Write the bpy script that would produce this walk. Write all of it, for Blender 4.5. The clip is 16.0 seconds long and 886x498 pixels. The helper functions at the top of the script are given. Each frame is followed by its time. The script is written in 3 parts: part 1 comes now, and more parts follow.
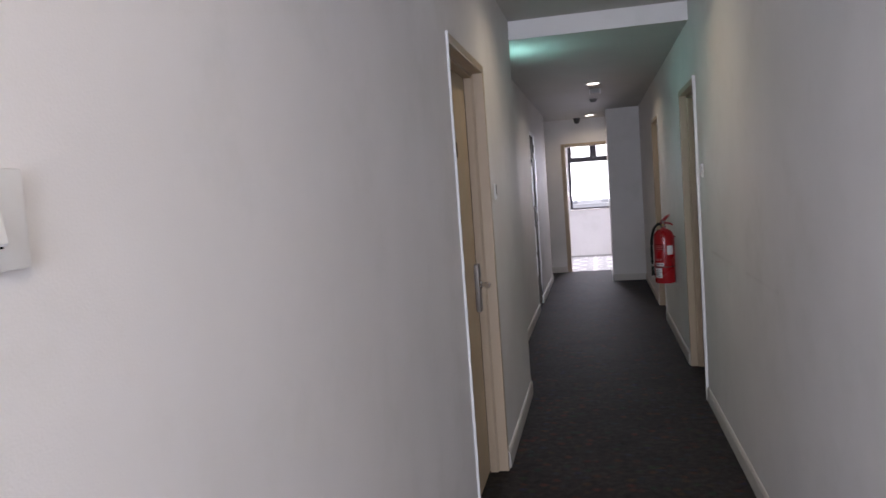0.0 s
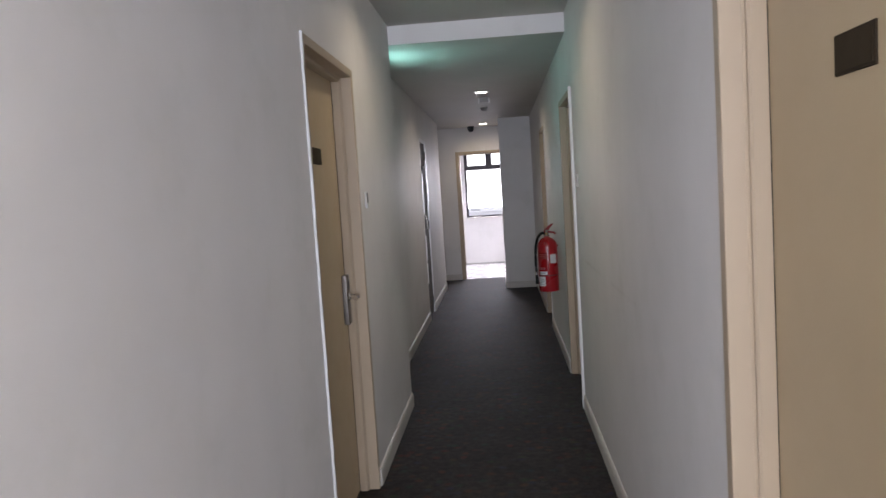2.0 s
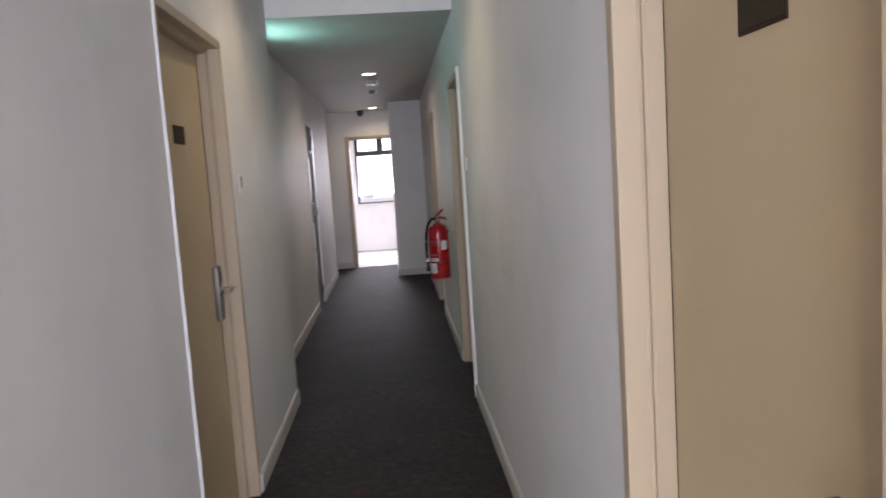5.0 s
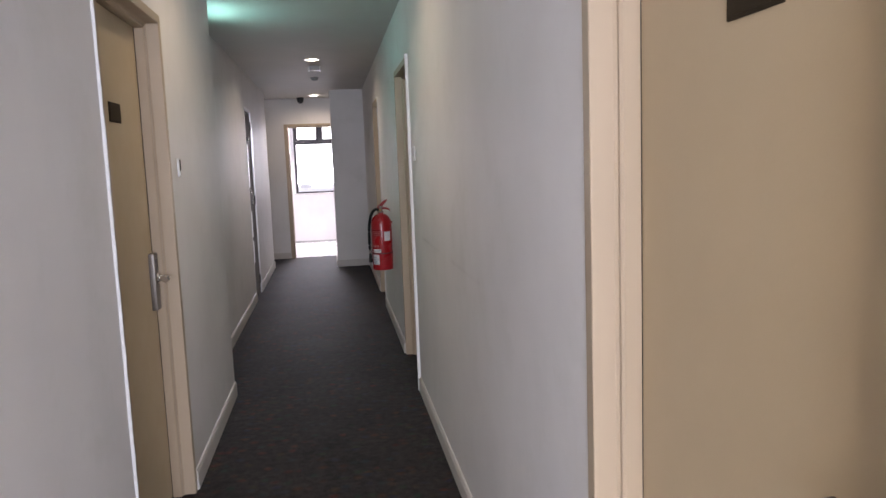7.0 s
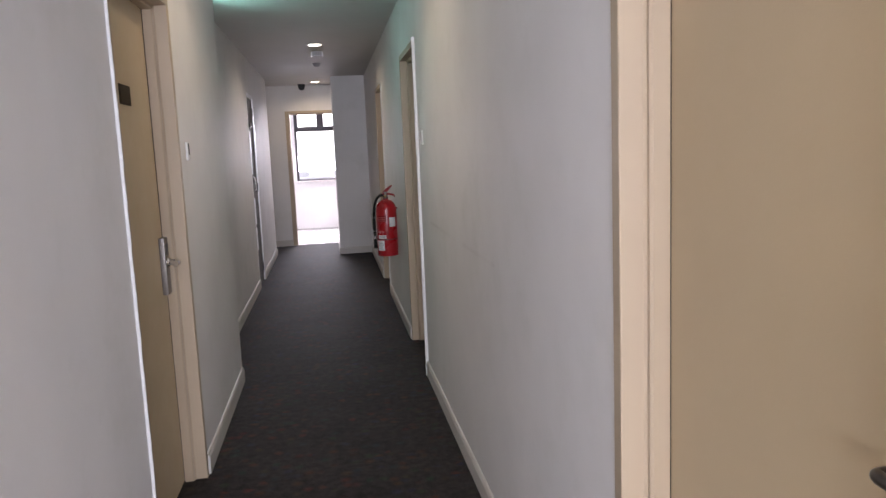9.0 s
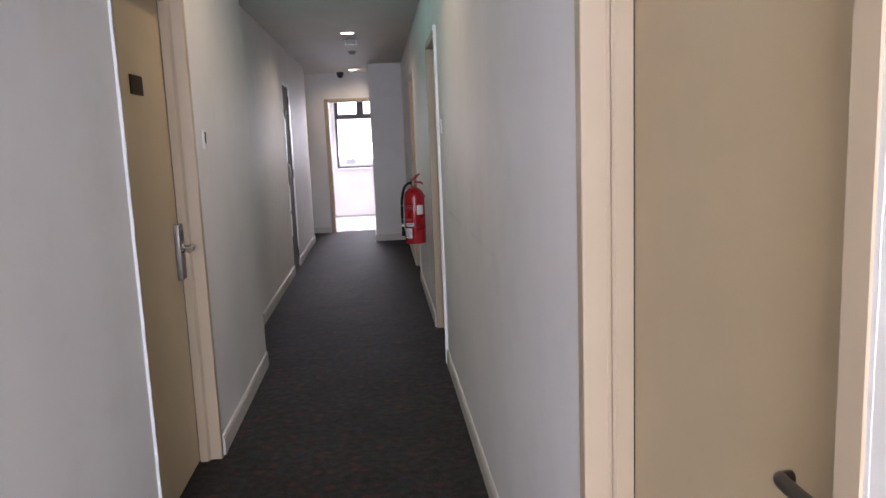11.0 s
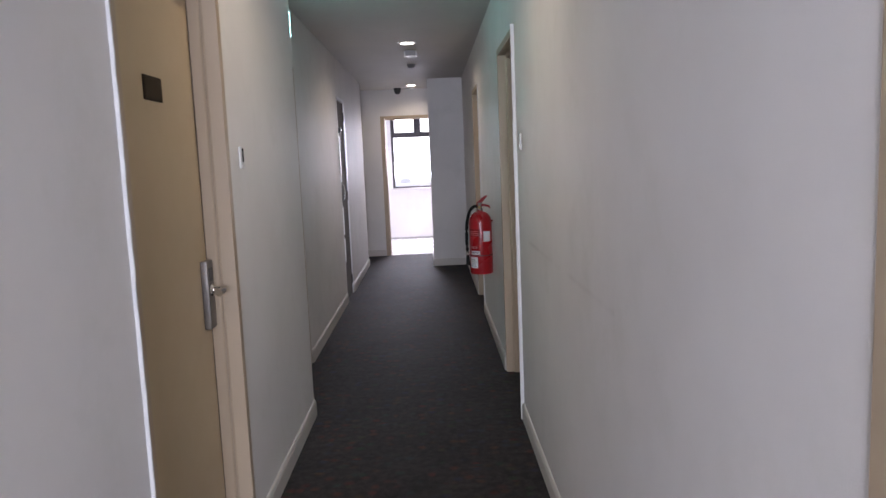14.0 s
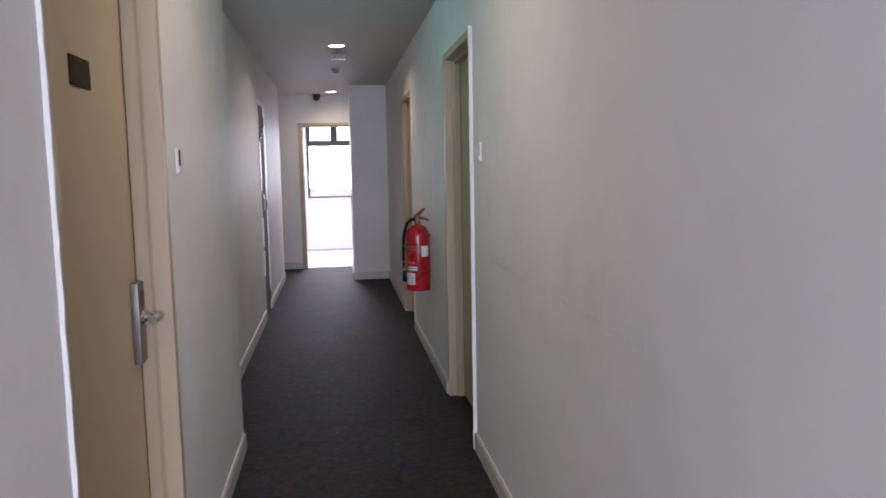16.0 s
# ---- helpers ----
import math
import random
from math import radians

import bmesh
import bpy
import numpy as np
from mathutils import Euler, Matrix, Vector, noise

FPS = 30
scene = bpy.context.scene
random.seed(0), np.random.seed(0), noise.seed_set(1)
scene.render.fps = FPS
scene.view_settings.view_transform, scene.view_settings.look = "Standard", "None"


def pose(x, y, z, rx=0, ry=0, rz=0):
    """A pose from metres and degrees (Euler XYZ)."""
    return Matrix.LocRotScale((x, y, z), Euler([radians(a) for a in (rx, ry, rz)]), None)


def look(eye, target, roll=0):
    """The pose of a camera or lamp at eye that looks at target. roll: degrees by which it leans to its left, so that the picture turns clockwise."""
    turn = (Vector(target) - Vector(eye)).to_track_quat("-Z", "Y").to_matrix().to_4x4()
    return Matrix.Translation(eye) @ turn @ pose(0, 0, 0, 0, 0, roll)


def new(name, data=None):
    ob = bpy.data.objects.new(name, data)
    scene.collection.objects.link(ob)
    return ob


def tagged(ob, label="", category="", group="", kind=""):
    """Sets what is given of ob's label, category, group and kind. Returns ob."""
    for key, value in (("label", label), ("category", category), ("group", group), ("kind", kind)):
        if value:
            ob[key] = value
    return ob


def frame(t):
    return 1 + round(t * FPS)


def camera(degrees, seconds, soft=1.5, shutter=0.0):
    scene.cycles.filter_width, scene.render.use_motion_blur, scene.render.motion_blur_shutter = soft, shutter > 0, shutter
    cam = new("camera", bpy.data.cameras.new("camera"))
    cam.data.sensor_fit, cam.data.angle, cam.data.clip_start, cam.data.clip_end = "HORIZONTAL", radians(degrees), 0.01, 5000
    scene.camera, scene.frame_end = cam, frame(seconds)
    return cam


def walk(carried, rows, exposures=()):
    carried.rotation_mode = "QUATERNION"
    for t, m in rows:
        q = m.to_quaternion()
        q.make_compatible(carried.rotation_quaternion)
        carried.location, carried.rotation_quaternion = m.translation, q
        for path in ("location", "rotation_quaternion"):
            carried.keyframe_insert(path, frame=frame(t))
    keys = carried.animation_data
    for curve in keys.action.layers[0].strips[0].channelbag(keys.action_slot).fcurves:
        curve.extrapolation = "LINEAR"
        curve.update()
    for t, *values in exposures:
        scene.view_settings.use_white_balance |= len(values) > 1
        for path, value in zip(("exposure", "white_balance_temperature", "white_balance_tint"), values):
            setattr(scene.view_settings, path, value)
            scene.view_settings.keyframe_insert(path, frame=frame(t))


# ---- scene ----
cam = camera(62.34, 16.0, shutter=0.5)
PATH = [
    (0, (0.533, -1.168, 1.489), (0.115, 0.782, 1.331), -4.19),
    (0.5, (0.531, -1.152, 1.488), (0.186, 0.811, 1.330), -4.19),
    (1, (0.561, -1.121, 1.474), (0.295, 0.851, 1.273), -3.81),
    (1.5, (0.637, -1.073, 1.488), (0.417, 0.904, 1.280), -4.54),
    (2, (0.694, -1.023, 1.487), (0.531, 0.964, 1.329), -3.58),
    (2.5, (0.750, -0.970, 1.478), (0.613, 1.019, 1.323), -3.65),
    (3, (0.787, -0.941, 1.467), (0.655, 1.047, 1.295), -4.76),
    (3.5, (0.809, -0.924, 1.458), (0.684, 1.062, 1.254), -5.17),
    (4, (0.825, -0.900, 1.445), (0.698, 1.080, 1.198), -4.91),
    (4.5, (0.804, -0.859, 1.438), (0.686, 1.121, 1.179), -5.17),
    (5, (0.734, -0.820, 1.464), (0.855, 1.166, 1.253), -3.70),
    (5.2, (0.713, -0.796, 1.463), (0.887, 1.187, 1.263), -3.15),
    (7.5, (0.664, -0.742, 1.444), (0.958, 1.221, 1.199), -2.15),
    (8, (0.631, -0.733, 1.435), (0.927, 1.229, 1.190), -2.20),
    (8.5, (0.619, -0.724, 1.429), (0.919, 1.237, 1.169), -2.43),
    (11, (0.795, -0.750, 1.430), (0.959, 1.220, 1.130), -2.31),
    (11.5, (0.823, -0.738, 1.414), (0.903, 1.231, 1.071), -3.35),
    (12, (0.792, -0.661, 1.412), (0.831, 1.304, 1.040), -3.10),
    (12.5, (0.696, -0.534, 1.419), (0.743, 1.437, 1.084), -2.99),
    (13, (0.615, -0.444, 1.416), (0.669, 1.531, 1.104), -2.02),
    (13.5, (0.659, -0.291, 1.414), (0.719, 1.685, 1.104), -2.56),
    (14, (0.725, -0.089, 1.427), (0.749, 1.896, 1.184), -2.38),
    (14.5, (0.753, -0.020, 1.426), (0.774, 1.966, 1.188), -2.73),
    (15, (0.687, 0.060, 1.428), (0.811, 2.042, 1.195), -2.00),
    (15.5, (0.569, 0.166, 1.431), (0.749, 2.144, 1.196), -1.39),
    (16, (0.512, 0.232, 1.426), (0.796, 2.200, 1.206), -1.03),
]
walk(cam, [(t, look(eye, target, roll)) for t, eye, target, roll in PATH],
     exposures=[(0.0, -0.60, 6480, 19), (1.5, -0.43, 6580, 17), (3.5, -0.30, 6500, 16), (5.0, -0.18, 6700, 18), (8.0, -0.02, 6700, 20),
                (11.5, -0.04, 6550, 20), (13.0, -0.08, 6400, 20), (16.0, 0.06, 6350, 22)])


# ---------------------------------------------------------------- world, sun, lights
SUN_EL, SUN_ROT = radians(48), radians(150)
world = bpy.data.worlds.new("sky")
scene.world = world
world.use_nodes = True
wn = world.node_tree.nodes
sky = wn.new("ShaderNodeTexSky")
sky.sky_type = "NISHITA"
sky.sun_disc = False
sky.sun_elevation, sky.sun_rotation = SUN_EL, SUN_ROT
world.node_tree.links.new(sky.outputs[0], wn["Background"].inputs[0])
wn["Background"].inputs[1].default_value = 0.15

sun_data = bpy.data.lights.new("sun", "SUN")
sun_data.energy, sun_data.angle, sun_data.color = 3.0, radians(10), (1.0, 0.96, 0.9)
sun = new("sun", sun_data)
sun.matrix_world = look((0, 0, 30), (12, 20, 0))


def area(name, w, h, energy, color, m, spread=180):
    d = bpy.data.lights.new(name, "AREA")
    d.shape, d.size, d.size_y, d.energy, d.color, d.spread = "RECTANGLE", w, h, energy, color, radians(spread)
    ob = new(name, d)
    ob.matrix_world = m
    return ob


# daylight in the window openings
area("window_daylight", 0.94, 1.24, 94, (0.87, 0.88, 1.0), look((0.51, 13.30, 1.62), (0.45, 10.9, 0)))
# fill from a side window that is out of view, added for the end room
area("window_daylight", 1.00, 1.20, 6, (0.87, 0.89, 1.0), look((1.78, 12.35, 1.55), (0.0, 12.2, 0.9)))
# broad light from behind, through the assumed lobby's unseen window
area("window_daylight", 4.8, 1.3, 980, (0.79, 0.87, 1.0), look((-0.30, -5.90, 1.85), (-0.30, 4, 1.55)))

# ---------------------------------------------------------------- materials


class Nodes:
    def __init__(self, name):
        self.mat = bpy.data.materials.new(name)
        self.mat.use_nodes = True
        self.tree = self.mat.node_tree
        self.bsdf = self.tree.nodes["Principled BSDF"]
        self.coord = self.add("ShaderNodeTexCoord").outputs["Object"]

    def add(self, kind, **props):
        n = self.tree.nodes.new(kind)
        for k, v in props.items():
            setattr(n, k, v)
        return n

    def link(self, a, b):
        self.tree.links.new(a, b)

    def noise(self, scale, detail=3.0, rough=0.55):
        n = self.add("ShaderNodeTexNoise")
        n.inputs["Scale"].default_value = scale
        n.inputs["Detail"].default_value = detail
        n.inputs["Roughness"].default_value = rough
        self.link(self.coord, n.inputs["Vector"])
        return n.outputs["Fac"]

    def ramp(self, fac, stops):
        r = self.add("ShaderNodeValToRGB")
        el = r.color_ramp.elements
        while len(el) < len(stops):
            el.new(0.5)
        for e, (p, c) in zip(el, stops):
            e.position, e.color = p, (*c, 1)
        self.link(fac, r.inputs[0])
        return r.outputs[0]

    def mix(self, a, b, fac=None, amount=0.5, mode="MIX"):
        m = self.add("ShaderNodeMix", data_type="RGBA", blend_type=mode)
        if fac is None:
            m.inputs[0].default_value = amount
        else:
            self.link(fac, m.inputs[0])
        self.link(a, m.inputs[6])
        self.link(b, m.inputs[7])
        return m.outputs[2]

    def bump(self, fac, strength, distance):
        b = self.add("ShaderNodeBump")
        b.inputs["Strength"].default_value, b.inputs["Distance"].default_value = strength, distance
        self.link(fac, b.inputs["Height"])
        self.link(b.outputs[0], self.bsdf.inputs["Normal"])

    def set(self, rough=0.6, metal=0.0, spec=0.5):
        self.bsdf.inputs["Roughness"].default_value = rough
        self.bsdf.inputs["Metallic"].default_value = metal
        self.bsdf.inputs["Specular IOR Level"].default_value = spec
        return self.mat


def tint(c, k):
    return tuple(min(1.0, v * k) for v in c)


def painted(name, c, rough, vary=0.06, grain=220, grain_depth=0.0006, stain=None, spec=0.4):
    """Paint on plaster, wood or steel: patchy tone, fine roller grain, faint scuffs."""
    n = Nodes(name)
    big = n.ramp(n.noise(1.3, 4), [(0.3, tint(c, 1 - vary)), (0.7, tint(c, 1 + vary * 0.5))])
    if stain:
        fac = n.ramp(n.noise(3.1, 6, 0.65), [(0.54, (0, 0, 0)), (0.78, (0.5, 0.5, 0.5))])
        s = n.add("ShaderNodeRGB")
        s.outputs[0].default_value = (*stain, 1)
        big = n.mix(big, s.outputs[0], fac)
    n.link(big, n.bsdf.inputs["Base Color"])
    n.bump(n.noise(grain, 2), 0.35, grain_depth)
    r = n.ramp(n.noise(6, 3), [(0.3, (rough - 0.06,) * 3), (0.7, (rough + 0.08,) * 3)])
    mat = n.set(rough, 0, spec)
    n.link(r, n.bsdf.inputs["Roughness"])
    return mat


def plain(name, c, rough=0.5, metal=0.0, spec=0.5, vary=0.08, scale=30):
    n = Nodes(name)
    n.link(n.ramp(n.noise(scale, 3), [(0.3, tint(c, 1 - vary)), (0.7, tint(c, 1 + vary))]), n.bsdf.inputs["Base Color"])
    n.bump(n.noise(scale * 8, 2), 0.08, 0.0003)
    return n.set(rough, metal, spec)


def emitter(name, c, strength):
    n = Nodes(name)
    n.bsdf.inputs["Base Color"].default_value = (0.8, 0.8, 0.8, 1)
    n.bsdf.inputs["Emission Color"].default_value = (*c, 1)
    n.bsdf.inputs["Emission Strength"].default_value = strength
    return n.set(0.4)


def brushed(name, c, rough):
    """Brushed metal with streaks along its height."""
    n = Nodes(name)
    mp = n.add("ShaderNodeMapping")
    mp.inputs["Scale"].default_value = (400, 400, 12)
    n.link(n.coord, mp.inputs["Vector"])
    t = n.add("ShaderNodeTexNoise")
    t.inputs["Scale"].default_value = 1.0
    n.link(mp.outputs[0], t.inputs["Vector"])
    n.link(n.ramp(t.outputs["Fac"], [(0.3, tint(c, 0.85)), (0.7, tint(c, 1.08))]), n.bsdf.inputs["Base Color"])
    n.bump(t.outputs["Fac"], 0.1, 0.0003)
    return n.set(rough, 1.0)


def carpet_material():
    n = Nodes("carpet_pile")
    base = n.ramp(n.noise(2.2, 5, 0.6), [(0.3, (0.0195, 0.0173, 0.0163)), (0.7, (0.0320, 0.0285, 0.0268))])
    yarn = n.ramp(n.noise(120, 4, 0.7), [(0.32, (0.60, 0.60, 0.60)), (0.68, (1.40, 1.40, 1.40))])
    base = n.mix(base, yarn, amount=1.0, mode="MULTIPLY")
    tuft = n.ramp(n.noise(26, 3, 0.6), [(0.36, (0.72, 0.72, 0.72)), (0.64, (1.3, 1.3, 1.3))])
    base = n.mix(base, tuft, amount=1.0, mode="MULTIPLY")
    # loose coloured yarns, mixed into the pile in soft patches
    v = n.add("ShaderNodeTexVoronoi")
    v.inputs["Scale"].default_value = 19
    n.link(n.coord, v.inputs["Vector"])
    fleck = n.ramp(v.outputs["Distance"], [(0.10, (0.60, 0.60, 0.60)), (0.62, (0, 0, 0))])
    sep = n.add("ShaderNodeSeparateColor")
    n.link(v.outputs["Color"], sep.inputs[0])
    pick = n.ramp(sep.outputs[0], [(0.45, (0, 0, 0)), (0.70, (0.75, 0.75, 0.75))])
    both = n.mix(fleck, pick, amount=1.0, mode="MULTIPLY")
    both = n.mix(both, yarn, amount=0.6, mode="MULTIPLY")
    hue = n.ramp(sep.outputs[1], [(0.0, (0.130, 0.022, 0.018)), (0.35, (0.100, 0.042, 0.016)), (0.6, (0.018, 0.060, 0.028)), (1.0, (0.028, 0.028, 0.085))])
    n.link(n.mix(base, hue, both), n.bsdf.inputs["Base Color"])
    n.bump(n.noise(150, 4, 0.7), 0.4, 0.003)
    n.bsdf.inputs["Sheen Weight"].default_value = 0.04
    n.bsdf.inputs["Sheen Roughness"].default_value = 0.3
    n.bsdf.inputs["Sheen Tint"].default_value = (0.90, 0.92, 1.0, 1)
    return n.set(0.72, 0, 0.055)


def scuffed_wall(name, c, y0, y1, z):
    """Wall paint with a faint horizontal rub mark at trolley height and a few smudges."""
    mat = painted(name, c, 0.62, 0.07, 260, 0.0009, stain=(0.60, 0.595, 0.56))
    t = mat.node_tree
    bsdf = t.nodes["Principled BSDF"]
    old = bsdf.inputs["Base Color"].links[0].from_socket

    def math_node(op, a, b):
        m = t.nodes.new("ShaderNodeMath")
        m.operation = op
        for i, v in enumerate((a, b)):
            if isinstance(v, (int, float)):
                m.inputs[i].default_value = v
            else:
                t.links.new(v, m.inputs[i])
        return m.outputs[0]

    co = t.nodes.new("ShaderNodeTexCoord")
    sp = t.nodes.new("ShaderNodeSeparateXYZ")
    t.links.new(co.outputs["Object"], sp.inputs[0])
    wob = t.nodes.new("ShaderNodeTexNoise")
    wob.inputs["Scale"].default_value = 2.3
    wob.inputs["Detail"].default_value = 5
    t.links.new(co.outputs["Object"], wob.inputs["Vector"])
    off = math_node("ABSOLUTE", math_node("SUBTRACT", sp.outputs["Z"], math_node("MULTIPLY_ADD", wob.outputs["Fac"], 0.02)), 0)
    off.node.inputs[0].links[0].from_node.inputs[1].links[0].from_node.inputs[2].default_value = z - 0.01
    line = math_node("MAXIMUM", math_node("SUBTRACT", 0.8, math_node("MULTIPLY", off, 62)), 0)
    soft = math_node("MAXIMUM", math_node("SUBTRACT", 0.30, math_node("MULTIPLY", off, 4.5)), 0)
    ends = math_node("MULTIPLY", math_node("LESS_THAN", sp.outputs["Y"], y1), math_node("GREATER_THAN", sp.outputs["Y"], y0))
    patch = math_node("MAXIMUM", math_node("SUBTRACT", math_node("MULTIPLY", wob.outputs["Fac"], 4.0), 1.45), 0)
    fac = math_node("MINIMUM", math_node("MULTIPLY", math_node("MULTIPLY", math_node("ADD", line, soft), ends), math_node("MULTIPLY", patch, 0.32)), 0.38)
    mx = t.nodes.new("ShaderNodeMix")
    mx.data_type = "RGBA"
    mx.inputs[7].default_value = (0.30, 0.27, 0.25, 1)
    t.links.new(fac, mx.inputs[0])
    t.links.new(old, mx.inputs[6])
    t.links.new(mx.outputs[2], bsdf.inputs["Base Color"])
    return mat


WHITE = (0.735, 0.719, 0.708)
MAT = {
    "wall": painted("wall_paint", WHITE, 0.62, 0.07, 260, 0.0009, stain=(0.60, 0.595, 0.56)),
    "wall_rub": scuffed_wall("rubbed_wall_paint", WHITE, 1.75, 3.40, 1.016),
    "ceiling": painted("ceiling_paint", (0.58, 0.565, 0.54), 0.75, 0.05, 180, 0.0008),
    "trim": painted("trim_paint", (0.56, 0.535, 0.50), 0.50, 0.06, 120, 0.0004, stain=(0.52, 0.48, 0.43)),
    "bead": painted("bead_paint", (0.66, 0.655, 0.645), 0.45, 0.03),
    "frame": painted("cream_frame_paint", (0.430, 0.340, 0.243), 0.45, 0.05, 90, 0.0003),
    "leaf": painted("cream_door_paint", (0.505, 0.396, 0.256), 0.48, 0.08, 150, 0.0005, stain=(0.46, 0.355, 0.225)),
    "grey_leaf": painted("grey_door_paint", (0.22, 0.205, 0.20), 0.85, 0.08, 90, 0.0004, spec=0.06),
    "carpet": carpet_material(),
    "tile": painted("pale_tile", (0.62, 0.61, 0.60), 0.25, 0.05, 60, 0.0002),
    "grout": plain("grout", (0.62, 0.61, 0.59), 0.8),
    "skirting_tile": painted("grey_skirting_tile", (0.42, 0.41, 0.40), 0.35, 0.06, 60, 0.0002),
    "steel": brushed("brushed_steel", (0.235, 0.215, 0.20), 0.5),
    "chrome": plain("chrome", (0.72, 0.72, 0.72), 0.2, 1.0, vary=0.03),
    "satin": plain("satin_steel", (0.15, 0.14, 0.13), 0.32, 1.0, vary=0.03),
    "alu": plain("aluminium_frame", (0.82, 0.82, 0.84), 0.32, 0.55, vary=0.05),
    "bronze": plain("bronze_plate", (0.042, 0.030, 0.018), 0.7, 0.1, 0.15),
    "bronze_edge": plain("dark_bronze", (0.038, 0.027, 0.017), 0.7, 0.1, 0.15),
    "black": plain("black_plastic", (0.018, 0.018, 0.02), 0.4),
    "rubber": plain("black_rubber", (0.008, 0.008, 0.008), 0.75, 0.0, 0.2),
    "white_plastic": plain("white_plastic", (0.80, 0.80, 0.80), 0.32, vary=0.03),
    "switch_white": plain("switch_plastic", (0.68, 0.68, 0.67), 0.45, vary=0.03),
    "void": plain("matt_black", (0.008, 0.008, 0.008), 0.9, 0.0, 0.08),
    # brown that darkens the gap round the door leaves as shade would
    "shade_strip": plain("brown_gap_shade", (0.030, 0.022, 0.015), 0.7, 0.0, 0.2),
    "brass": plain("dull_brass", (0.30, 0.21, 0.09), 0.4, 0.9),
    "off_white": plain("off_white_plastic", (0.58, 0.575, 0.56), 0.4, vary=0.04),
    "strap": plain("dark_strap", (0.10, 0.012, 0.014), 0.5),
    "grey_plastic": plain("grey_plastic", (0.36, 0.355, 0.35), 0.45),
    "red": painted("red_enamel", (0.36, 0.008, 0.012), 0.28, 0.08, 60, 0.0002, spec=0.5),
    "red_plastic": plain("red_plastic", (0.22, 0.008, 0.010), 0.5, 0.0, 0.25),
    "paper": plain("paper_label", (0.72, 0.71, 0.70), 0.55, vary=0.05),
    "faded": plain("faded_print", (0.46, 0.13, 0.13), 0.5),
    "ink": plain("label_ink", (0.10, 0.09, 0.10), 0.6),
    "dark_alu": plain("dark_window_frame", (0.032, 0.028, 0.032), 0.4, 0.3),
    "lamp": emitter("downlight_lens", (1.0, 0.93, 0.82), 14.0),
    "exit": emitter("exit_sign_face", (0.42, 1.0, 0.90), 16.0),
    "haze": emitter("overcast_sky", (0.95, 0.97, 1.0), 3.5),
    "grey_roof": painted("grey_roof_sheet", (0.66, 0.66, 0.69), 0.8, 0.15, 6, 0.01),
    "concrete": painted("pale_render", (0.78, 0.77, 0.76), 0.85, 0.1, 8, 0.01, stain=(0.55, 0.54, 0.53)),
    "far_glass": plain("far_window_glass", (0.10, 0.13, 0.17), 0.1),
}


def glass_material():
    n = Nodes("window_glass")
    n.bsdf.inputs["Base Color"].default_value = (1, 1, 1, 1)
    n.bsdf.inputs["Transmission Weight"].default_value = 1.0
    n.bsdf.inputs["IOR"].default_value = 1.02
    return n.set(0.0, 0, 0.3)


MAT["glass"] = glass_material()

# ---------------------------------------------------------------- mesh helpers


def box(bm, x0, x1, y0, y1, z0, z1, bevel=0.0):
    vs = [bm.verts.new((x, y, z)) for x in (x0, x1) for y in (y0, y1) for z in (z0, z1)]
    q = ((0, 1, 3, 2), (4, 6, 7, 5), (0, 4, 5, 1), (2, 3, 7, 6), (0, 2, 6, 4), (1, 5, 7, 3))
    fs = [bm.faces.new([vs[i] for i in f]) for f in q]
    if bevel:
        es = {e for f in fs for e in f.edges}
        bmesh.ops.bevel(bm, geom=list(es), offset=bevel, segments=2, affect="EDGES", profile=0.6)
    return bm


def boxes(*rows, bevel=0.0):
    bm = bmesh.new()
    for r in rows:
        box(bm, *r, bevel=bevel)
    return bm


def prism(pts, place, a, b):
    """Extrudes the closed outline pts from a to b; place(u, v, w) gives the point."""
    bm = bmesh.new()
    lo = [bm.verts.new(place(u, v, a)) for u, v in pts]
    hi = [bm.verts.new(place(u, v, b)) for u, v in pts]
    n = len(pts)
    for i in range(n):
        bm.faces.new((lo[i], lo[(i + 1) % n], hi[(i + 1) % n], hi[i]))
    bm.faces.new(lo)
    bm.faces.new(hi[::-1])
    bmesh.ops.recalc_face_normals(bm, faces=bm.faces)
    return bm


def lathe(profile, segments=40, m=None):
    """Turns (radius, height) pairs round the z axis."""
    bm = bmesh.new()
    rings = []
    for r, z in profile:
        if r < 1e-6:
            rings.append([bm.verts.new((0, 0, z))])
        else:
            rings.append([bm.verts.new((r * math.cos(k * math.tau / segments), r * math.sin(k * math.tau / segments), z)) for k in range(segments)])
    for a, b in zip(rings, rings[1:]):
        for k in range(segments):
            j = (k + 1) % segments
            if len(a) == 1 and len(b) > 1:
                bm.faces.new((a[0], b[k], b[j]))
            elif len(b) == 1 and len(a) > 1:
                bm.faces.new((a[k], a[j], b[0]))
            elif len(a) > 1:
                bm.faces.new((a[k], a[j], b[j], b[k]))
    bmesh.ops.recalc_face_normals(bm, faces=bm.faces)
    if m is not None:
        bm.transform(m)
    return bm


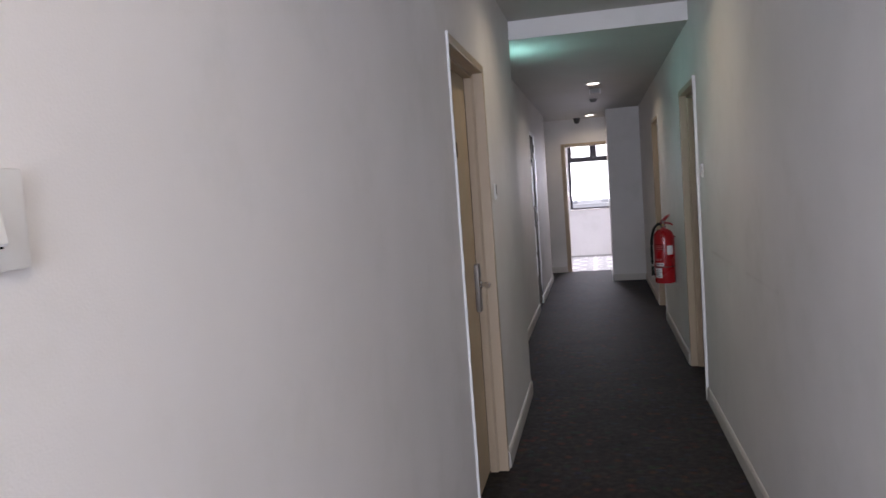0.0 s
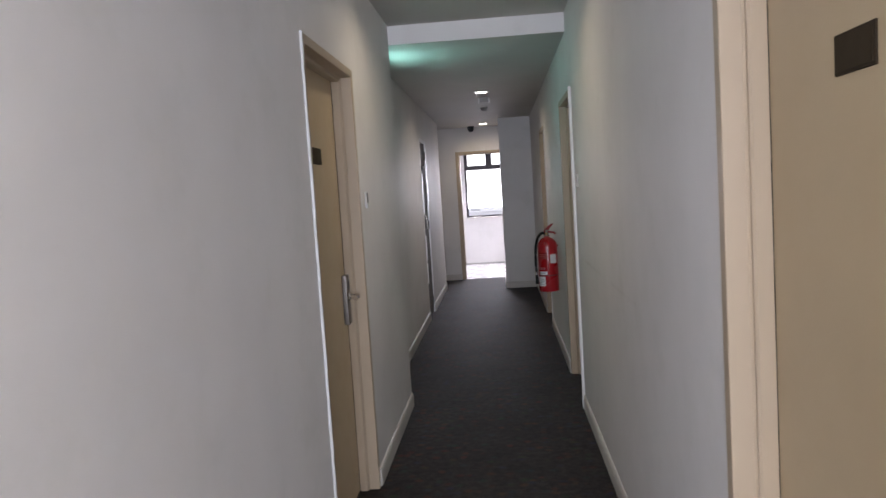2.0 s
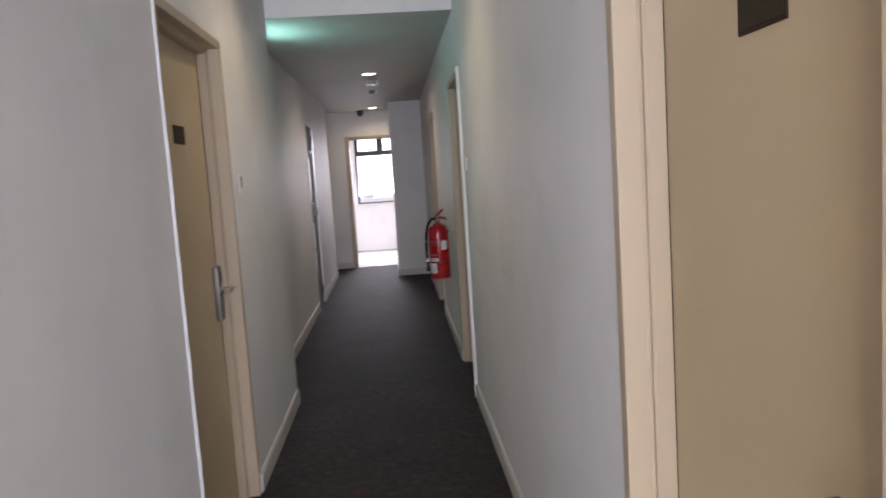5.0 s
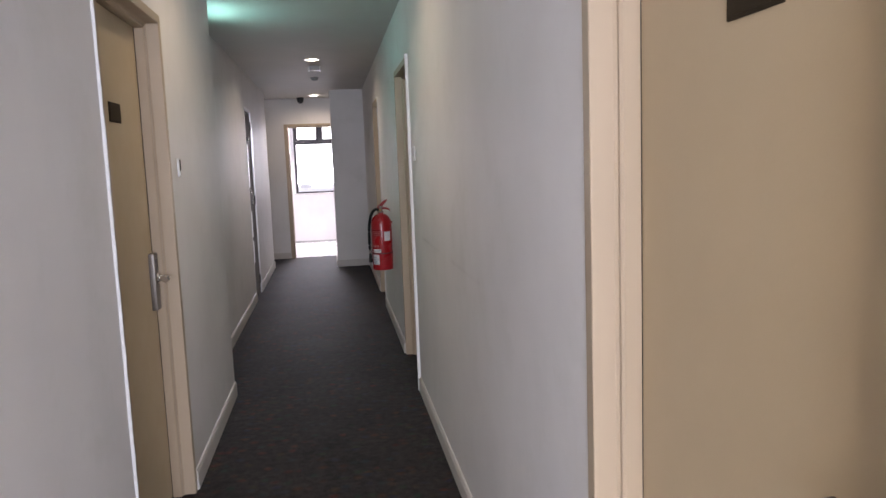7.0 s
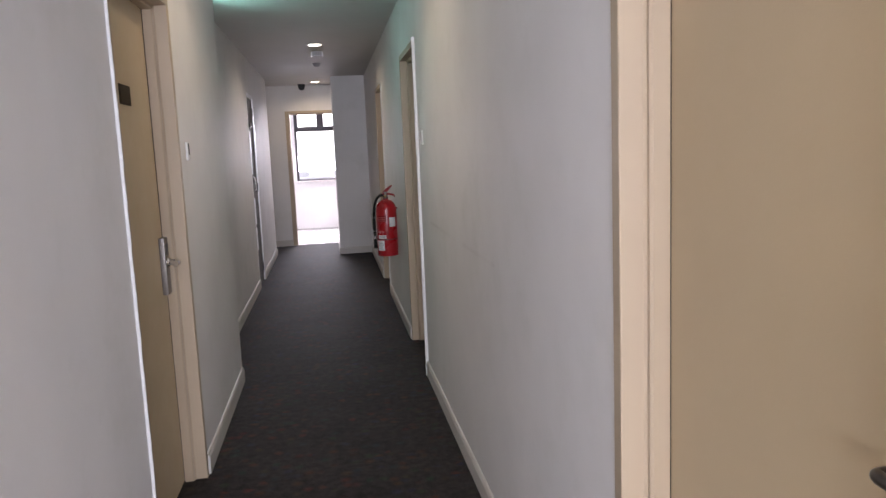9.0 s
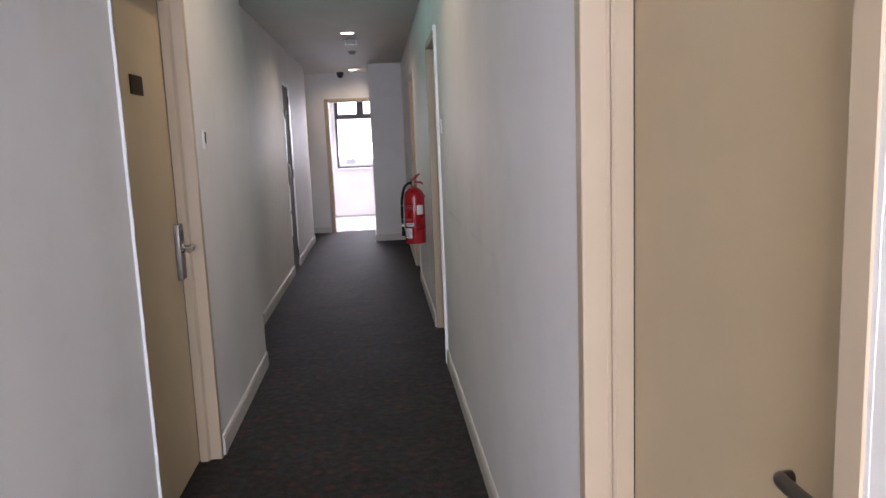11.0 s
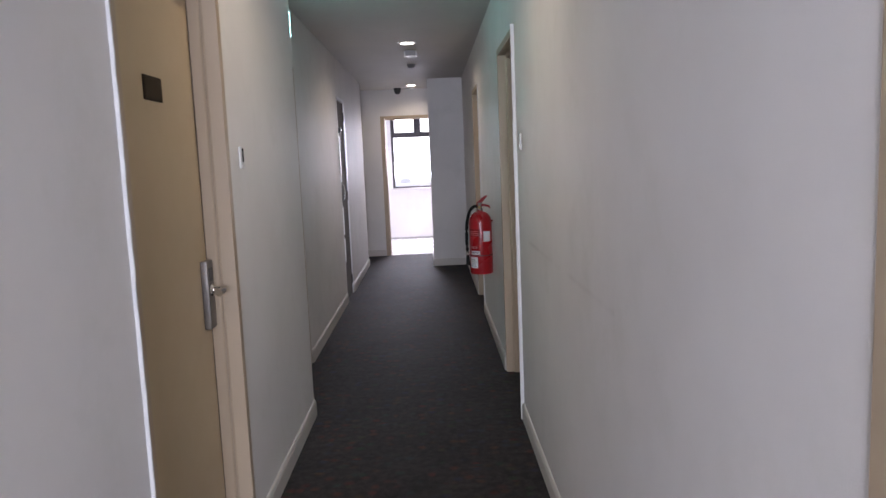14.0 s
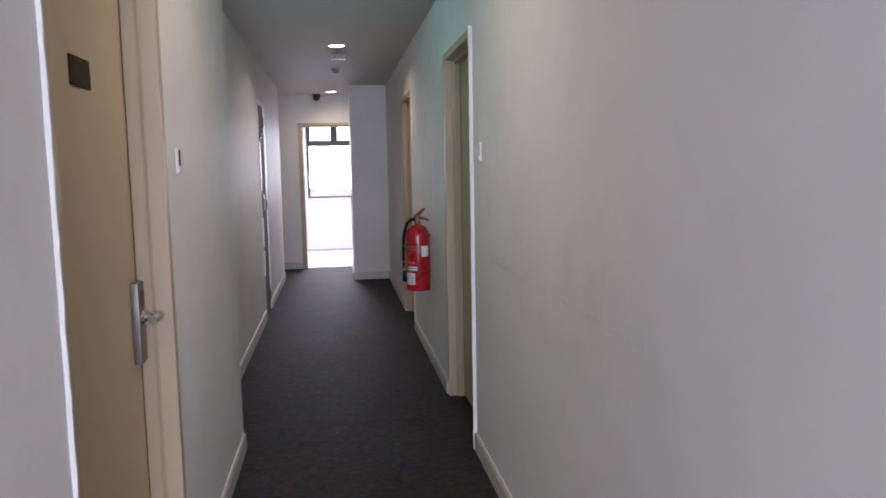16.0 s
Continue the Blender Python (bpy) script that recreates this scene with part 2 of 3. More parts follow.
def tube(points, radius, segments=10, flat=1.0):
    """A round bar along the points."""
    bm = bmesh.new()
    pts = [Vector(p) for p in points]
    rings = []
    for i, p in enumerate(pts):
        d = (pts[min(i + 1, len(pts) - 1)] - pts[max(i - 1, 0)]).normalized()
        side = d.cross(Vector((0, 0, 1)))
        side = side.normalized() if side.length > 0.05 else Vector((1, 0, 0))
        up = side.cross(d).normalized()
        r = radius(i / (len(pts) - 1)) if callable(radius) else radius
        rings.append([bm.verts.new(p + side * (r * math.cos(k * math.tau / segments)) + up * (r * flat * math.sin(k * math.tau / segments))) for k in range(segments)])
    for a, b in zip(rings, rings[1:]):
        for k in range(segments):
            j = (k + 1) % segments
            bm.faces.new((a[k], a[j], b[j], b[k]))
    bm.faces.new(rings[0][::-1])
    bm.faces.new(rings[-1])
    bmesh.ops.recalc_face_normals(bm, faces=bm.faces)
    return bm


def curve_points(ctrl, n=8):
    """A smooth run of points through the given ones."""
    p = [Vector(c) for c in ctrl]
    p = [p[0] * 2 - p[1]] + p + [p[-1] * 2 - p[-2]]
    out = []
    for i in range(1, len(p) - 2):
        for k in range(n):
            t = k / n
            a, b, c, d = p[i - 1:i + 3]
            out.append(0.5 * ((2 * b) + (c - a) * t + (2 * a - 5 * b + 4 * c - d) * t * t + (3 * b - a - 3 * c + d) * t ** 3))
    out.append(p[-2])
    return out


def mesh_of(name, bm, material, smooth=False):
    me = bpy.data.meshes.new(name)
    bm.to_mesh(me)
    bm.free()
    me.materials.append(material)
    if smooth:
        for f in me.polygons:
            f.use_smooth = True
        me.set_sharp_from_angle(angle=radians(40))
    return me


def part(name, bm, material, parent, label="", smooth=False):
    ob = new(name, mesh_of(name, bm, material, smooth))
    ob.parent = parent
    if label:
        tagged(ob, label)
    return ob


def thing(name, label, category, at=(0, 0, 0), group="", kind=""):
    ob = new(name)
    ob.location = at
    ob.empty_display_size = 0.1
    return tagged(ob, label, category, group, kind)


def setting(name, bm, material, label, category):
    return tagged(new(name, mesh_of(name, bm, material)), label, category, "", "structure")


# ---------------------------------------------------------------- plan
XL, XR = 0.0, 1.18            # faces of the corridor walls
XF = -0.193                   # face of the set-back wall past the corner
YC = 3.985                    # corner, and the step in the ceiling
YE = 11.03                    # end wall
YM = -2.30                    # mouth of the corridor, towards the lobby
YB = -6.0                     # back of the lobby, assumed and out of view
YW = 13.40                    # window wall of the end room
Z1, Z2 = 2.615, 2.488         # ceilings before and after the step
YT = 10.05                    # outside corner where the set-back wall ends
COLX, COLY = 0.720, 9.75      # boxed-in column
TH = 0.15
HD = 2.10                     # outer height of the door frames

DOORS_L = [(1.655, 2.582)]
DOORS_F = [(4.190, 5.100)]
RISER = (7.40, 7.98)
DOORS_R = [(-0.214, 0.646), (3.773, 4.700), (6.650, 7.505)]


def wall_along_y(x0, x1, y0, y1, z1, gaps):
    """A wall from y0 to y1 with openings (a, b, height) cut through."""
    bm = bmesh.new()
    y = y0
    for a, b, h in sorted(gaps):
        box(bm, x0, x1, y, a, 0, z1)
        box(bm, x0, x1, a, b, h, z1)
        y = b
    box(bm, x0, x1, y, y1, 0, z1)
    return bm


def wall_along_x(x0, x1, y0, y1, z1, gaps):
    """A wall from x0 to x1 with openings (a, b, sill, head) cut through."""
    bm = bmesh.new()
    x = x0
    for a, b, s, h in sorted(gaps):
        box(bm, x, a, y0, y1, 0, z1)
        if s > 0:
            box(bm, a, b, y0, y1, 0, s)
        box(bm, a, b, y0, y1, h, z1)
        x = b
    box(bm, x, x1, y0, y1, 0, z1)
    return bm


WP = "white painted plaster corridor wall, slightly scuffed"
setting("wall_left_near", wall_along_y(XL - TH, XL, YM, YC, 2.80, [(a, b, HD) for a, b in DOORS_L]), MAT["wall"], WP, "wall")
setting("wall_left_far", wall_along_y(XF - TH, XF, YC - 0.10, YT, 2.80, [(a, b, HD) for a, b in DOORS_F] + [(*RISER, 2.10)]), MAT["wall"], WP, "wall")
setting("wall_right", wall_along_y(XR, XR + TH, YM, YE, 2.80, [(a, b, HD) for a, b in DOORS_R]), MAT["wall_rub"], WP, "wall")
setting("wall_end", wall_along_x(-1.60, 1.90, YE, YE + TH, 2.80, [(0.0, 0.93, 0, 2.10)]), MAT["wall"], "white plaster wall round the doorway at the corridor's end", "wall")
setting("wall_side_passage", boxes((-1.50, XF - TH, YT - TH, YT, 0, 2.80)), MAT["wall"], "white plaster wall turning into the side passage", "wall")
setting("column_boxing", boxes((COLX, XR, COLY, 10.60, 0, 2.80)), MAT["wall"], "white plastered boxed-in column beside the end doorway", "column")
# unseen lobby shell, added to spread light into the corridor's mouth
setting("wall_back", wall_along_x(-3.2, 4.4, YB - TH, YB, 2.80, [(-2.8, 2.2, 1.15, 2.55)]), MAT["wall"], "plain white wall of the assumed lobby, with a wide window", "wall")
setting("wall_lobby_sides", boxes((-3.2, -3.05, YB, YM, 0, 2.80), (4.25, 4.4, YB, YM, 0, 2.80)), MAT["wall"], "plain white side wall closing the assumed lobby", "wall")
setting("wall_lobby_front", boxes((-3.2, XL - TH, YM, YM + TH, 0, 2.80), (XR + TH, 4.4, YM, YM + TH, 0, 2.80)), MAT["wall"], "plain white wall beside the corridor's mouth", "wall")
setting("wall_room_side_left", boxes((-0.95, -0.80, YE + TH, YW, 0, 2.80)), MAT["wall"], "white side wall of the end room", "wall")
setting("wall_room_side_right", boxes((1.75, 1.90, YE + TH, 11.80, 0, 2.80), (1.75, 1.90, 12.90, YW, 0, 2.80), (1.75, 1.90, 11.80, 12.90, 0, 0.93), (1.75, 1.90, 11.80, 12.90, 2.26, 2.80)), MAT["wall"], "white side wall of the end room", "wall")
WIN = (0.020, 1.000, 0.930, 2.26)
setting("wall_window", wall_along_x(-0.95, 1.90, YW, YW + TH, 2.80, [WIN]), MAT["wall"], "white wall under and beside the end room's window", "wall")
setting("wall_outer_left", boxes((-1.60, -1.50, YM + TH, YE, -0.1, 2.80)), MAT["wall"], "plain wall closing the rooms behind the doors", "wall")
setting("wall_outer_right", boxes((2.60, 2.70, YM + TH, YE, -0.1, 2.80)), MAT["wall"], "plain wall closing the rooms behind the doors", "wall")
setting("wall_outer_ends", boxes((1.90, 2.60, YE, YE + 0.1, -0.1, 2.8)), MAT["wall"], "plain wall closing the rooms behind the doors", "wall")

setting("floor", boxes((-1.50, 2.60, YM + TH, YE + 0.06, -0.10, 0.0), (-3.2, 4.4, YB - 0.2, YM + TH, -0.10, 0.0)), MAT["carpet"], "dark grey flecked carpet, worn along the middle", "carpet")
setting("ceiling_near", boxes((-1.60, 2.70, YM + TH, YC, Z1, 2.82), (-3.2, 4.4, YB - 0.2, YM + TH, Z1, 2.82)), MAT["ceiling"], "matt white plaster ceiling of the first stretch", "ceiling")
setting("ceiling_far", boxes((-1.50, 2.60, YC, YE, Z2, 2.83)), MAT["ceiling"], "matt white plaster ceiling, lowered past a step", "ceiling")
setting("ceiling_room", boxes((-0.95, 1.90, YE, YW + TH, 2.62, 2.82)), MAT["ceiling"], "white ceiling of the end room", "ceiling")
setting("beam_face", boxes((XL, XR, YC - 0.004, YC, Z2, Z1 - 0.001)), MAT["wall"], "white painted step face across the ceiling", "beam")

# ---------------------------------------------------------------- baseboards
BB = [(0.0, 0.0), (0.013, 0.0), (0.013, 0.074), (0.010, 0.080), (0.010, 0.084), (0.006, 0.091), (0.0, 0.093)]


def baseboard(axis, face, out, a, b):
    if axis == "y":
        bm = prism(BB, lambda u, v, w: (face + out * u, w, v), a, b)
    else:
        bm = prism(BB, lambda u, v, w: (w, face + out * u, v), a, b)
    return setting("baseboard", bm, MAT["trim"], "cream-white moulded skirting board along the wall", "baseboard")


for a, b in ((YM, 1.650), (2.587, YC)):
    baseboard("y", XL, 1, a, b)
for a, b in ((5.105, 7.39), (7.985, YT)):
    baseboard("y", XF, 1, a, b)
for a, b in ((YM, -0.220), (0.651, 3.766), (4.705, 6.643), (7.510, COLY), (10.60, YE)):
    baseboard("y", XR, -1, a, b)
baseboard("x", COLY, -1, COLX - 0.013, XR - 0.013)
baseboard("y", COLX, -1, COLY, 10.60)
baseboard("x", YE, -1, -1.50, -0.004)
baseboard("x", YT, 1, -1.50, XF + 0.013)
baseboard("x", YE, -1, 0.935, XR - 0.013)

# ---------------------------------------------------------------- doors
JAMB = [(0.0, -0.004), (0.034, -0.004), (0.036, -0.002), (0.036, 0.044), (0.041, 0.050), (0.051, 0.050), (0.056, 0.056), (0.056, 0.090), (0.036, 0.090), (0.036, 0.146), (0.0, 0.146)]


def rough_strip(x0, x1, y0, y1, z0, z1, side):
    """An upright hand-trowelled bead whose free edges wander by about a millimetre; side: the way in which its face looks."""
    rng = random.Random(int(abs(y0) * 1000) + int(z1 * 10))
    bm = bmesh.new()
    n, rings = 90, []
    back, face = (x0, x1) if side > 0 else (x1, x0)
    dx = dy = 0.0
    for k in range(n + 1):
        z = z0 + (z1 - z0) * k / n
        dx = 0.6 * dx + rng.uniform(-0.0009, 0.0009) * min(1.0, abs(face - back) / 0.008)
        dy = 0.6 * dy + rng.uniform(-0.0011, 0.0006)
        rings.append([bm.verts.new(p) for p in ((back, y0 + dy, z), (face + side * dx, y0 + dy, z), (face + side * dx, y1, z), (back, y1, z))])
    for a, b in zip(rings, rings[1:]):
        for i in range(4):
            j = (i + 1) % 4
            bm.faces.new((a[i], a[j], b[j], b[i]))
    bm.faces.new(rings[0][::-1])
    bm.faces.new(rings[-1])
    bmesh.ops.recalc_face_normals(bm, faces=bm.faces)
    return bm


def door_frame(door, x, s, y0, y1, h, material, proud):
    """x: wall face; s: +1 where the wall lies on the side of +x."""
    at = Vector(door.location)
    put = lambda p: tuple(Vector(p) - at)
    part("jamb", prism(JAMB, lambda u, v, w: put((x + s * v, y0 + u, w)), 0, h), material, door)
    part("jamb", prism(JAMB, lambda u, v, w: put((x + s * v, y1 - u, w)), 0, h), material, door)
    part("head", prism(JAMB, lambda u, v, w: put((x + s * v, w, h - u)), y0 + 0.02, y1 - 0.02), material, door)
    # dark strips put in for the shade in the gap round the leaf
    shade_strip = [(0.0365, 0.0903), (0.0545, 0.0903), (0.0545, 0.0928), (0.0365, 0.0928)]
    part("gap_shade", prism(shade_strip, lambda u, v, w: put((x + s * v, y0 + u, w)), 0.004, h - 0.037), MAT["shade_strip"], door, "dark brown strip for the shaded gap round the leaf")
    part("gap_shade", prism(shade_strip, lambda u, v, w: put((x + s * v, y1 - u, w)), 0.004, h - 0.037), MAT["shade_strip"], door, "dark brown strip for the shaded gap round the leaf")
    part("gap_shade", prism(shade_strip, lambda u, v, w: put((x + s * v, w, h - u)), y0 + 0.055, y1 - 0.055), MAT["shade_strip"], door, "dark brown strip for the shaded gap round the leaf")
    b = 0.006
    lo, hi = sorted((x - s * proud, x + s * 0.002))
    lo, hi = lo - at.x, hi - at.x
    part("edge_bead", rough_strip(lo, hi, y0 - b - at.y, y0 - at.y, 0.0, h, -s), MAT["bead"], door, "thin rough white plaster bead beside the frame")


def door_leaf(door, x, s, y0, y1, h, material):
    at = Vector(door.location)
    a, b = sorted((x + s * 0.093 - at.x, x + s * 0.135 - at.x))
    return part("leaf", boxes((a, b, y0 + 0.040 - at.y, y1 - 0.040 - at.y, 0.006, h - 0.042), bevel=0.002), material, door, "flat cream painted door leaf")


def number_plate(door, x, s, y, z, w=0.075, h=0.038):
    at = Vector(door.location)
    f = x + s * 0.095 - at.x
    lo, hi = sorted((f, f - s * 0.006))
    y -= at.y
    p = part("number_plate", boxes((lo, hi, y - w, y + w, z - h, z + h), bevel=0.0015), MAT["bronze_edge"], door, "dark bronze room number plate")
    lo, hi = sorted((f - s * 0.0055, f - s * 0.0075))
    part("plate_face", boxes((lo, hi, y - w + 0.006, y + w - 0.006, z - h + 0.006, z + h - 0.006), bevel=0.0006), MAT["bronze"], p)


def card_lock(door, x, s, y, z, toward):
    """Card lock with its lever; toward: the way along the wall in which the lever points."""
    at = Vector(door.location)
    f = x + s * 0.095 - at.x
    y -= at.y
    lo, hi = sorted((f, f - s * 0.026))
    body = part("card_lock", boxes((lo, hi, y - 0.034, y + 0.034, z - 0.125, z + 0.118), bevel=0.006), MAT["steel"], door, "brushed steel card lock", smooth=True)
    lo, hi = sorted((f - s * 0.0255, f - s * 0.0285))
    part("card_reader", boxes((lo, hi, y - 0.018, y + 0.018, z + 0.045, z + 0.092), bevel=0.001), MAT["black"], body, "black reader window")
    lever = curve_points([(f - s * 0.024, y, z + 0.012), (f - s * 0.055, y, z + 0.012), (f - s * 0.068, y + toward * 0.010, z + 0.012), (f - s * 0.070, y + toward * 0.030, z + 0.012), (f - s * 0.069, y + toward * 0.062, z + 0.011)], 6)
    part("lever", tube(lever, lambda t: 0.0125 + 0.001 * t, 14), MAT["chrome"], body, "polished chrome lever", smooth=True)
    rose = lathe([(0, 0.0), (0.024, 0.0), (0.024, 0.004), (0.019, 0.009), (0, 0.009)], 28, pose(f - s * 0.0255, y, z + 0.012, 0, -90 * s, 0))
    part("rose", rose, MAT["chrome"], body, smooth=True)


def room_door(name, x, s, span, plate=None, lock=None, toward=-1, proud=0.009, label="cream painted hotel room door, closed, in a stepped cream frame"):
    y0, y1 = span
    d = thing(name, label, "door", (x, (y0 + y1) / 2, 0), "room doors", "structure")
    door_frame(d, x, s, y0, y1, HD, MAT["frame"], proud)
    door_leaf(d, x, s, y0, y1, HD, MAT["leaf"])
    if plate:
        number_plate(d, x, s, *plate)
    if lock:
        card_lock(d, x, s, *lock, toward)
    return d


room_door("door_1", XL, -1, DOORS_L[0], (2.145, 1.671, 0.072, 0.036), (2.485, 0.989), -1)
room_door("door_2", XF - 0.006, -1, DOORS_F[0])
near = room_door("door_3", XR, 1, DOORS_R[0], (0.2165, 1.671, 0.0685, 0.034), proud=0.0008)
room_door("door_4", XR, 1, DOORS_R[1], proud=0.018)
room_door("door_5", XR, 1, DOORS_R[2])


def pull_lever(door, x, s, y, z, length):
    """A plain lever on a rose, pointing along the wall and bent back at its end."""
    at = Vector(door.location)
    f = x + s * 0.095 - at.x
    y -= at.y
    pts = curve_points([(f, y, z), (f - s * 0.050, y, z), (f - s * 0.058, y + 0.014, z), (f - s * 0.060, y + length * 0.5, z), (f - s * 0.062, y + length - 0.010, z + 0.002), (f - s * 0.054, y + length - 0.001, z + 0.002), (f - s * 0.046, y + length, z + 0.002)], 7)
    h = part("lever_handle", tube(pts, lambda t: 0.0094 - 0.0014 * t, 14), MAT["satin"], door, "satin steel lever with a returned end", smooth=True)
    part("rose", lathe([(0, 0), (0.026, 0), (0.026, 0.005), (0.021, 0.010), (0, 0.010)], 28, pose(f, y, z, 0, -90 * s, 0)), MAT["satin"], h, smooth=True)


pull_lever(near, XR, 1, -0.172, 1.045, 0.144)

# narrow riser door with a metal frame
RH = 2.10
riser = thing("door_6", "narrow grey service door in a bright aluminium frame, closed", "door", (XF, sum(RISER) / 2, 0), "", "structure")
ry = riser.location.y
c0, c1 = RISER[0] - ry, RISER[1] - ry
part("jamb", boxes((-0.10, 0.0015, c0, c0 + 0.011, 0, RH), bevel=0.0005), MAT["alu"], riser)
part("jamb", boxes((-0.10, 0.008, c1 - 0.034, c1, 0, RH), bevel=0.002), MAT["alu"], riser)
part("head", boxes((-0.10, 0.008, c0 + 0.011, c1 - 0.034, RH - 0.03, RH), bevel=0.001), MAT["alu"], riser)
# black strip drawing the shadow in the gap beside the far jamb
part("gap_shade", boxes((-0.060, -0.006, c1 - 0.050, c1 - 0.034, 0.004, RH - 0.031)), MAT["black"], riser, "black strip for the shaded gap beside the hinges")
rl = part("leaf", boxes((-0.050, -0.009, c0 + 0.014, c1 - 0.052, 0.008, RH - 0.033), bevel=0.002), MAT["grey_leaf"], riser, "flat grey steel leaf")
# added bright strips that stand for the broken glints on the leaf's edge
for z0, z1 in ((0.42, 0.66), (0.70, 0.98), (1.24, 1.70)):
    part("edge_glint", boxes((-0.009, 0.010, c0 + 0.015, c0 + 0.030, z0, z1), bevel=0.001), MAT["alu"], rl, "bright metal strip for a glint along the leaf's edge")
part("closer_plate", boxes((-0.009, 0.016, c0 + 0.030, c0 + 0.11, 1.735, 1.785), bevel=0.003), MAT["black"], rl, "small black plate")
for z in (0.16, 1.08, 1.92):
    part("hinge", lathe([(0, -0.05), (0.008, -0.05), (0.008, 0.05), (0, 0.05)], 14, pose(-0.004, c1 - 0.042, z)), MAT["black"], riser, "dark steel hinge")
part("pull_handle", tube(curve_points([(-0.009, c0 + 0.085, 1.21), (0.010, c0 + 0.085, 1.205), (0.022, c0 + 0.085, 1.17), (0.022, c0 + 0.085, 1.09), (0.010, c0 + 0.085, 1.055), (-0.009, c0 + 0.085, 1.05)], 6), 0.009, 12), MAT["chrome"], rl, "chrome pull handle", smooth=True)
part("lock_cylinder", lathe([(0, 0), (0.022, 0), (0.022, 0.006), (0.012, 0.014), (0, 0.014)], 24, pose(0.016, c0 + 0.055, 1.77, 0, 90, 0)), MAT["chrome"], rl, "round chrome lock cover", smooth=True)

# end doorway frame, no leaf
dw = thing("doorway_frame", "cream painted frame of the open doorway to the bright end room", "door frame", (0.0, YE, 0), "", "structure")
WIDE = [(0.0, -0.004), (0.053, -0.004), (0.056, -0.002), (0.056, 0.050), (0.068, 0.053), (0.068, 0.146), (0.0, 0.146)]
part("jamb", prism(WIDE, lambda u, v, w: (u, v, w), 0, 2.10), MAT["frame"], dw)
part("jamb", prism(WIDE, lambda u, v, w: (0.93 - u, v, w), 0, 2.10), MAT["frame"], dw)
part("head", prism(JAMB, lambda u, v, w: (w, v, 2.10 - u), 0.05, 0.88), MAT["frame"], dw)

# ---------------------------------------------------------------- wall fittings


def bell_panel(x, s, y, z, flip=1):
    p = thing("bell_panel", "small white doorbell panel with a dark slot on the wall", "doorbell", (x, y, z), "doorbell panels")
    lo, hi = sorted((0, -s * 0.009))
    part("cover", boxes((lo, hi, -0.023, 0.023, -0.042, 0.042), bevel=0.003), MAT["off_white"], p, smooth=True)
    lo, hi = sorted((-s * 0.0085, -s * 0.0105))
    part("slot", boxes((lo, hi, -0.010 + 0.005 * flip, 0.010 + 0.005 * flip, -0.016, 0.036), bevel=0.0008), MAT["void" if flip > 0 else "grey_plastic"], p, "dark indicator slot")
    lo, hi = sorted((-s * 0.0085, -s * 0.013))
    part("button", boxes((lo, hi, -0.017, 0.017, -0.037, -0.020), bevel=0.0015), MAT["off_white"], p)
    return p


bell_panel(XL, -1, 2.742, 1.464)
bell_panel(XR, 1, 3.580, 1.498, -1)

sw = thing("light_switch", "white rocker light switch with rounded plate on the wall", "light switch", (XL, -0.615, 1.492))
part("plate", boxes((0, 0.008, -0.043, 0.043, -0.047, 0.047), bevel=0.0035), MAT["switch_white"], sw, smooth=True)
rk = part("rocker", prism([(0.007, 0.0275), (0.0082, 0.0275), (0.0150, -0.0215), (0.0135, -0.0240), (0.007, -0.0240)], lambda u, v, w: (u, w, v), -0.033, 0.009), MAT["switch_white"], sw)
part("indicator", boxes((0.0118, 0.0128, -0.010, -0.005, -0.006, -0.001), bevel=0.0003), MAT["grey_plastic"], rk, "small grey indicator window")
# black strips on the plate draw the shadow lines over and under the rocker
part("rocker_shade", boxes((0.0070, 0.0084, -0.034, 0.010, 0.0277, 0.0290)), MAT["void"], sw, "black strip for the shaded slit over the rocker")
part("rocker_shade", boxes((0.0070, 0.0084, -0.034, 0.010, -0.0262, -0.0242)), MAT["void"], sw, "black strip for the shadow under the rocker")

ex = thing("exit_sign", "lit green exit sign box on the wall above a door", "exit sign", (XF, 4.415, 2.300))
part("housing", boxes((0.0, 0.076, -0.205, 0.205, -0.084, 0.084), bevel=0.004), MAT["white_plastic"], ex)
part("face", boxes((0.0762, 0.082, -0.197, 0.205, -0.078, 0.082), bevel=0.002), MAT["exit"], ex, "glowing green translucent face")

# ---------------------------------------------------------------- ceiling fittings


def downlight(x, y, z, watts):
    d = thing("downlight", "round recessed white LED downlight, lit, in the ceiling", "downlight", (x, y, z), "corridor downlights")
    part("trim_ring", lathe([(0.060, 0.0), (0.078, 0.0), (0.078, -0.004), (0.070, -0.008), (0.062, -0.007), (0.060, -0.003)], 40), MAT["white_plastic"], d, smooth=True)
    part("lens", lathe([(0, -0.006), (0.058, -0.006), (0.0615, -0.003)], 40), MAT["lamp"], d, "glowing opal lens")
    ld = bpy.data.lights.new("downlight_lamp", "AREA")
    ld.shape, ld.size, ld.energy, ld.color, ld.spread = "DISK", 0.11, watts, (1.0, 0.85, 0.59), radians(148)
    lo = new("downlight_lamp", ld)
    lo.matrix_world = pose(x, y, z - 0.012)
    return d


for x, y, z, watts in ((0.560, 2.74, Z1, 4.6), (0.560, 6.735, Z2, 4.5), (0.492, 10.50, Z2, 4.0), (0.56, -1.26, Z1, 11.0)):
    downlight(x, y, z, watts)

em = thing("emergency_light", "small white twin emergency light box on the ceiling", "emergency light", (0.575, 7.22, Z2))
part("housing", boxes((-0.050, 0.050, -0.03, 0.03, -0.050, 0.0), bevel=0.006), MAT["grey_plastic"], em, "grey plastic housing")
